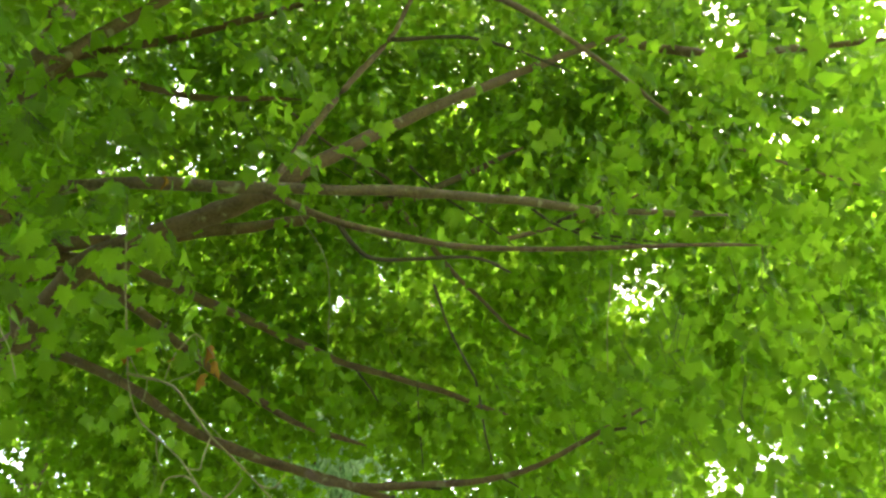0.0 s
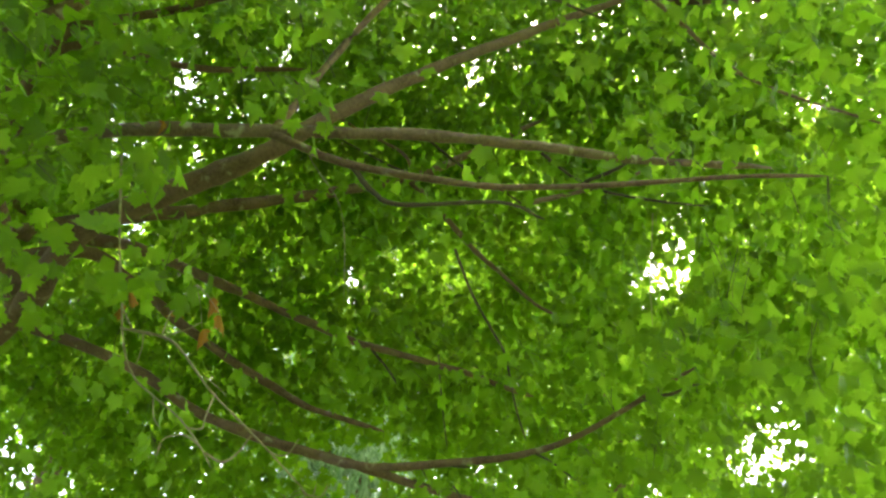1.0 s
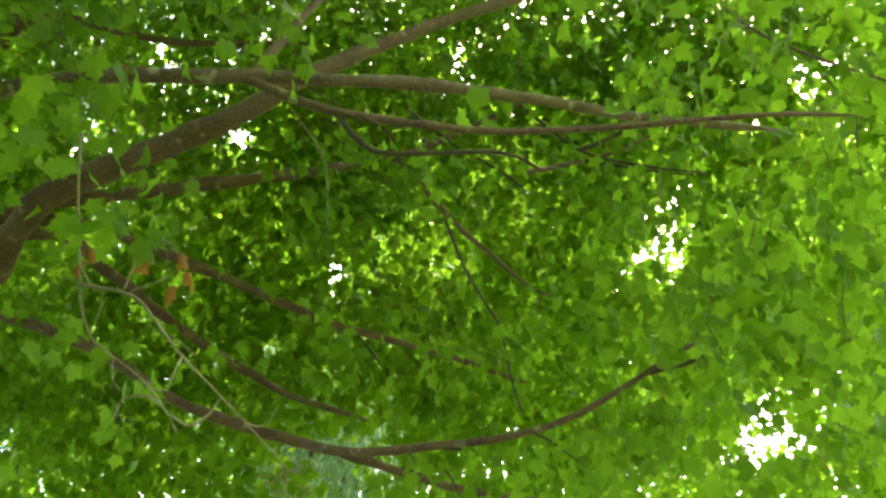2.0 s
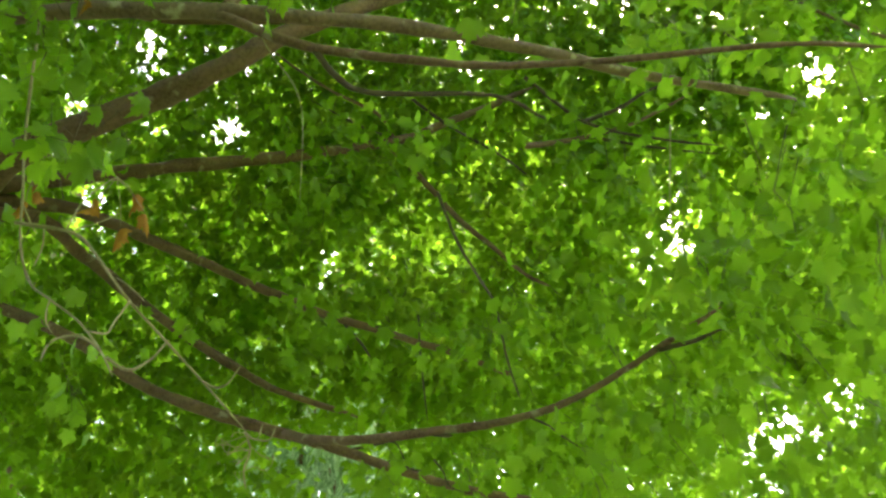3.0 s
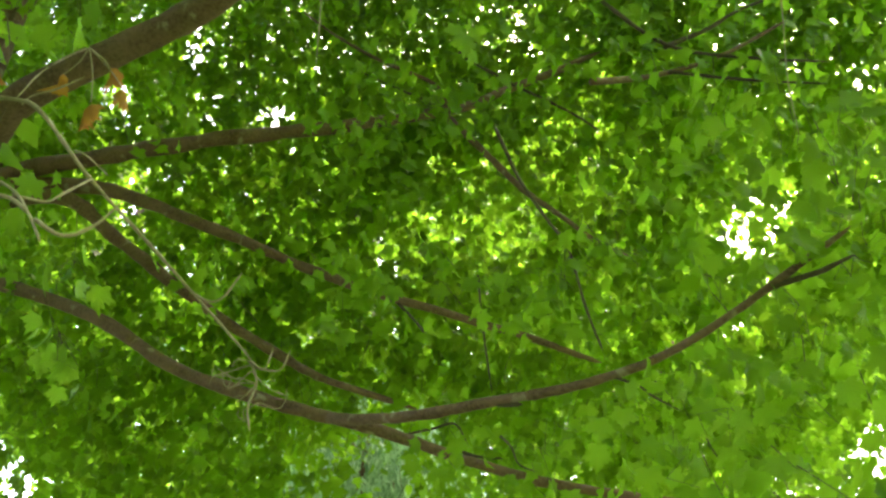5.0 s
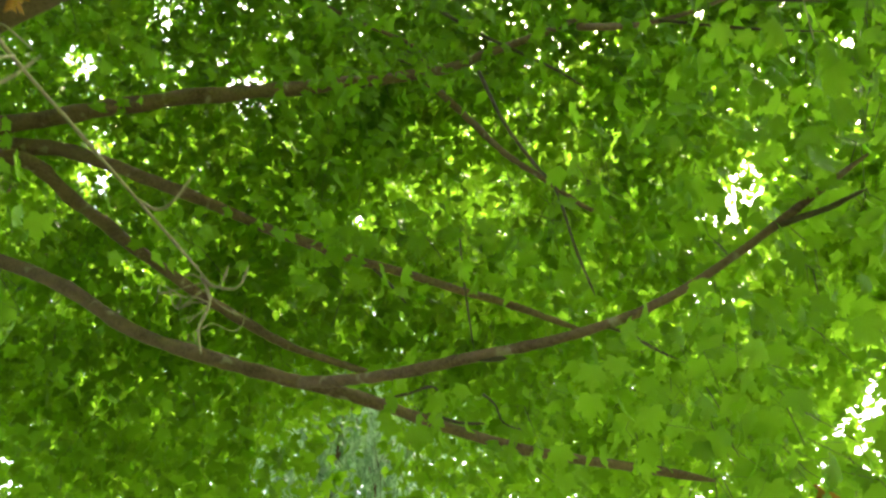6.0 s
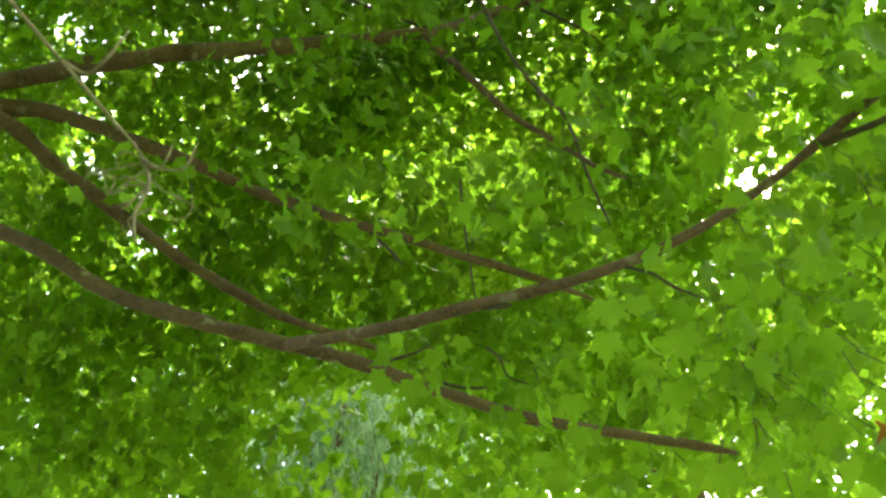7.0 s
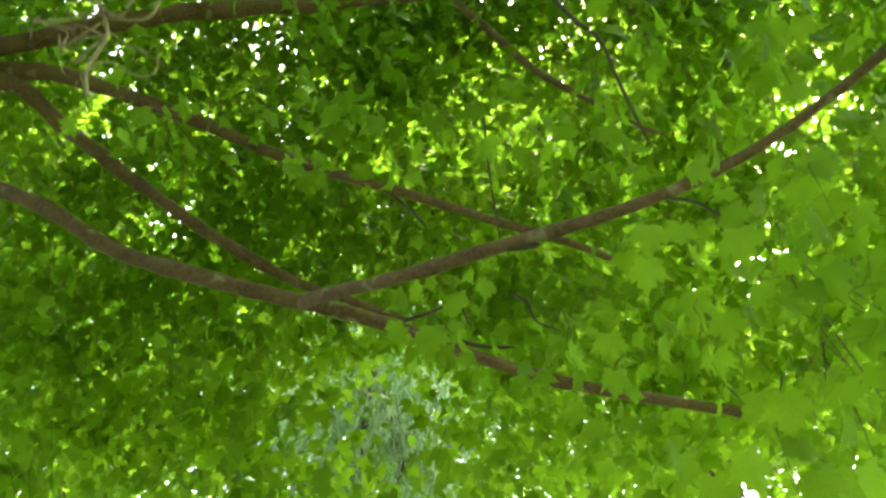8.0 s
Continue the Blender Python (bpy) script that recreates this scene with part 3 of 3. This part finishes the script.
for x, y, z, count in CLUSTERS_LEFT + CLUSTERS_RIGHT + CLUSTERS_MIDDLE:
    centre = np.array((x, y, z))
    turn = turns(count, (62, 92), 28)
    for k in range(count):
        place = centre + rng.normal(0, 1, 3) * (0.11, 0.13, 0.10)
        leaf = new("leaf", LEAF_MESHES[int(rng.integers(0, 5))])
        size = rng.uniform(0.07, 0.115)
        leaf.parent = maple
        leaf.matrix_parent_inverse = maple.matrix_world.inverted()
        leaf.matrix_basis = Matrix.Translation(place) @ Matrix(turn[k].tolist()).to_4x4() @ Matrix.Scale(size, 4)
        cluster_ends.append(centre + 0.5 * (place - centre) + (0, 0, 0.05))
        cluster_starts.append(centre + (0, 0, 0.12))
    cluster_ends.append(centre + (0, 0, 0.1))
    cluster_starts.append(toward([centre], 0.3)[0])
part("brushwood", twig_mesh("brushwood", cluster_starts, cluster_ends, 0.0014), TWIG_BARK, maple)["kind"] = "stuff"


# ---- dead twig with dry leaves, caught in the maple ----
dead = thing("dead_twig", (-1.6, 4.2, 3.7), "bare pale dead twig with curling side shoots, hung in the maple", "twig")
DEAD_LINES = [
    ([(-1.5, 3.75, 3.33), (-1.3, 3.72, 3.27), (-1.21, 3.72, 3.21), (-1.08, 3.78, 3.05), (-0.98, 3.95, 2.97), (-0.88, 4.12, 2.89), (-0.73, 4.28, 2.75)], 0.0085, 0.005),
    ([(-1.8, 3.95, 4.58), (-1.66, 3.88, 3.9), (-1.57, 3.85, 3.54), (-1.52, 3.85, 3.31), (-1.43, 3.82, 3.13), (-1.28, 3.7, 2.99), (-1.12, 3.6, 2.85), (-0.99, 3.5, 2.7), (-0.94, 3.5, 2.62)], 0.008, 0.004),
    ([(-0.97, 3.5, 2.68), (-0.91, 3.52, 2.65), (-0.86, 3.54, 2.69), (-0.82, 3.55, 2.76)], 0.006, 0.004),
    ([(-0.99, 3.5, 2.7), (-1.04, 3.5, 2.74), (-1.09, 3.5, 2.75), (-1.14, 3.5, 2.73), (-1.145, 3.48, 2.66)], 0.006, 0.004),
    ([(-1.28, 3.7, 2.99), (-1.26, 3.66, 2.93), (-1.23, 3.62, 2.86), (-1.19, 3.6, 2.81)], 0.005, 0.003),
    ([(-1.1, 3.74, 3.09), (-1.06, 3.72, 3.06), (-1.02, 3.74, 3.03), (-0.99, 3.74, 3.0)], 0.004, 0.003),
    ([(-1.05, 3.77, 3.02), (-1.04, 3.66, 2.88), (-1.03, 3.6, 2.81), (-1.08, 3.56, 2.8)], 0.005, 0.0035),
    ([(-0.88, 4.12, 2.89), (-0.84, 4.15, 2.88), (-0.79, 4.12, 2.88), (-0.745, 4.1, 2.94)], 0.005, 0.004),
    ([(-0.75, 4.28, 2.76), (-0.7, 4.27, 2.73), (-0.68, 4.26, 2.79)], 0.005, 0.003),
    ([(-0.73, 4.28, 2.74), (-0.66, 4.28, 2.73), (-0.63, 4.26, 2.78)], 0.005, 0.003),
    ([(-0.74, 4.28, 2.75), (-0.72, 4.28, 2.69), (-0.735, 4.28, 2.62), (-0.72, 4.28, 2.55)], 0.006, 0.004),
    ([(-1.28, 3.72, 3.25), (-1.26, 3.72, 3.28), (-1.2, 3.72, 3.3), (-1.13, 3.72, 3.34)], 0.004, 0.003),
    ([(-1.565, 3.85, 3.5), (-1.5, 3.85, 3.39), (-1.47, 3.85, 3.35)], 0.004, 0.003),
    ([(-1.4, 3.76, 3.31), (-1.41, 3.8, 3.26), (-1.42, 3.8, 3.18)], 0.004, 0.003),
]
for k, (points, r0, r1) in enumerate(DEAD_LINES):
    part("stem" if k < 2 else "shoot", tube("stem", glide(points, 6), 0.8 * r0, 0.8 * r1, 6, 0.2, k), DEAD_BARK, dead)
for k in range(10):
    root = [(-0.74, 4.28, 2.75), (-0.72, 4.28, 2.69), (-0.73, 4.28, 2.62), (-0.74, 4.28, 2.73)][k % 4]
    a, far = rng.uniform(0, 6.28), rng.uniform(0.05, 0.14)
    side, up = np.array((math.cos(a), 0.6 * math.sin(a), 0)), rng.uniform(-0.7, 0.5)
    line = [np.array(root) + far * (f * side + (0, 0, up * f + 0.5 * f * (f - 0.6))) + rng.normal(0, 0.012, 3) * (f > 0) for f in (0, 0.3, 0.6, 0.85, 1.0)]
    part("shoot", tube("shoot", glide(line, 4), 0.002, 0.0013, 5, 0.2, k), DEAD_BARK, dead)
# shrivelled leaves that hang in a small bunch: place of the middle, length, lean
DRY_PLACES = [(-1.30, 3.85, 3.455, 0.085, 28), (-1.155, 3.85, 3.465, 0.12, -4), (-1.10, 3.86, 3.385, 0.115, -12), (-1.168, 3.84, 3.31, 0.10, 6), (-1.535, 3.85, 3.515, 0.085, -18), (-1.555, 3.86, 3.455, 0.08, 12)]
for k, (x, y, z, length, lean) in enumerate(DRY_PLACES):
    v, f = leaf_shape(LOBED, 1.5, 0.5, 0.7 * (-1) ** k)
    v[:, 0] *= 0.42
    v[:, 2] *= 0.55
    v[:, 2] += 0.12 * np.sin(5.0 * v[:, 1] + k)
    me = mesh_of("dry_leaf", v, [tuple(t) for t in f])
    leaf = part("dry_leaf", me, DRY_LEAF, dead, "shrivelled orange-brown dry leaf")
    leaf.matrix_basis = Matrix.Translation((x, y, z + 0.5 * length)) @ pose(0, 0, 0, 0, lean, 0) @ pose(0, 0, 0, -88, 0, 35 * (k % 3 - 1)) @ Matrix.Scale(length, 4)
    root = (-1.22, 3.82, 3.58) if k < 4 else (-1.56, 3.87, 3.6)
    part("shoot", tube("shoot", glide([root, ((root[0] + x) / 2, y, 0.5 * (root[2] + z + 0.5 * length) + 0.01), (x, y, z + 0.45 * length)], 5), 0.0022, 0.0014, 5, 0.2, k), DEAD_BARK, dead)
part("shoot", tube("shoot", glide([(-1.3, 3.72, 3.28), (-1.29, 3.76, 3.42), (-1.25, 3.8, 3.53), (-1.22, 3.82, 3.58)], 5), 0.003, 0.002, 5, 0.2, 3), DEAD_BARK, dead)


for x, y, z, s in ((0.88, 5.0, 2.43, 0.055), (0.85, 5.02, 2.46, 0.05), (-1.54, 3.8, 4.54, 0.07)):
    v, f = leaf_shape(LOBED, 0.8, 1.2, 0.4)
    me = mesh_of("withered_leaf", v, [tuple(t) for t in f])
    leaf = part("withered_leaf", me, DRY_LEAF, maple, "withered brown curled leaf")
    leaf.matrix_basis = Matrix.Translation((x, y, z)) @ pose(0, 0, 0, -75, 20, 300 * x) @ Matrix.Diagonal((0.6 * s, s, s, 1))
for points in ([(-0.8, 3.87, 4.42), (-0.74, 3.9, 4.3), (-0.62, 3.9, 4.1), (-0.57, 3.9, 3.9), (-0.55, 3.9, 3.5)], [(1.05, 4.4, 4.3), (1.02, 4.4, 4.11), (0.98, 4.4, 3.86), (0.96, 4.4, 3.6)], [(-1.56, 2.6, 3.12), (-1.52, 2.6, 3.02), (-1.46, 2.6, 2.93), (-1.41, 2.6, 2.82)]):
    stem = thing("hanging_stem", points[0], "thin bare pale stem hanging from the maple", "stem", group="hanging stems")
    part("stalk", tube("stalk", glide(points, 6), 0.0032, 0.002, 6, 0.2), DEAD_BARK, stem)


# ---- trees behind ----
def far_tree(name, label, at, height, radii, middle, leaves, size, kinds, leaf_mat, droop=(10, 70), lean=0.0):
    tree = thing(name, at, label, "tree", group="trees behind the maple" if name == "background_or_added_tree" else "")
    x, y, _ = at
    line = glide([(x, y, -0.1), (x + 0.1 + lean * 0.3, y, height * 0.35), (x - 0.1 + lean * 0.7, y + 0.1, height * 0.7), (x + lean, y, height)], 6)
    part("trunk", tube("trunk", line, 0.02 * height + 0.05, 0.03, 10, 0.1, x), MAPLE_BARK, tree)
    centre, radii = np.array((x + lean, y, middle)), np.array(radii)
    v = rng.normal(0, 1, (leaves // 14, 3))
    v /= np.linalg.norm(v, axis=1)[:, None]
    c = centre + radii * v * rng.uniform(0.1, 1, (len(v), 1)) ** 0.45
    for k in range(9):
        end = c[k * 3]
        start = line[int(len(line) * (0.35 + 0.055 * k))]
        mid = (start + end) / 2 + (0, 0, 0.3)
        part("limb", tube("limb", glide([start, mid, end], 6), 0.006 * height, 0.015, 6, 0.1, k), MAPLE_BARK, tree)
    p = sprays(c, 14, size * 3.0)
    p = p[~in_far_gap(p)]
    part("crown", leaf_mesh("crown", p, rng.uniform(0.8, 1.25, len(p)) * size, kinds, droop), leaf_mat, tree)["kind"] = "stuff"
    return tree


for x, y, h, r, n in ((-9.6, 19.5, 19.5, 4.6, 44000), (-2.8, 22.0, 22.5, 4.9, 54000), (3.4, 20.0, 20.0, 4.5, 48000), (10.2, 21.0, 18.0, 4.6, 36000), (-15.5, 21.0, 17.0, 5.0, 14000)):
    far_tree("background_or_added_tree", "tall leafy green tree behind the maple", (x, y, 0), h, (r, r * 0.9, h * 0.37), h * 0.62, n * 5 // 4, 0.15, TINY, FAR_LEAF)
# unseen trees beside and behind the camera, added to keep sky light off the leaves
for x, y, h, r in ((-10.5, 1.0, 13.0, 4.0), (-7.0, -7.5, 13.0, 4.2), (0.5, -11.0, 12.0, 4.2), (9.0, 3.0, 12.0, 4.0), (8.5, -6.5, 12.0, 4.0)):
    far_tree("background_or_added_tree", "tall leafy green tree out of view, added to block sky light", (x, y, 0), h, (r, r, h * 0.38), h * 0.54, 14000, 0.24, TINY, FAR_LEAF)
far_tree("feathery_tree", "slender tree with pale blue-green drooping feathery leaves", (-2.15, 13.5, 0), 8.2, (1.05, 0.9, 2.3), 5.9, 7600, 0.17, SLIM, PALE_LEAF, (55, 88))
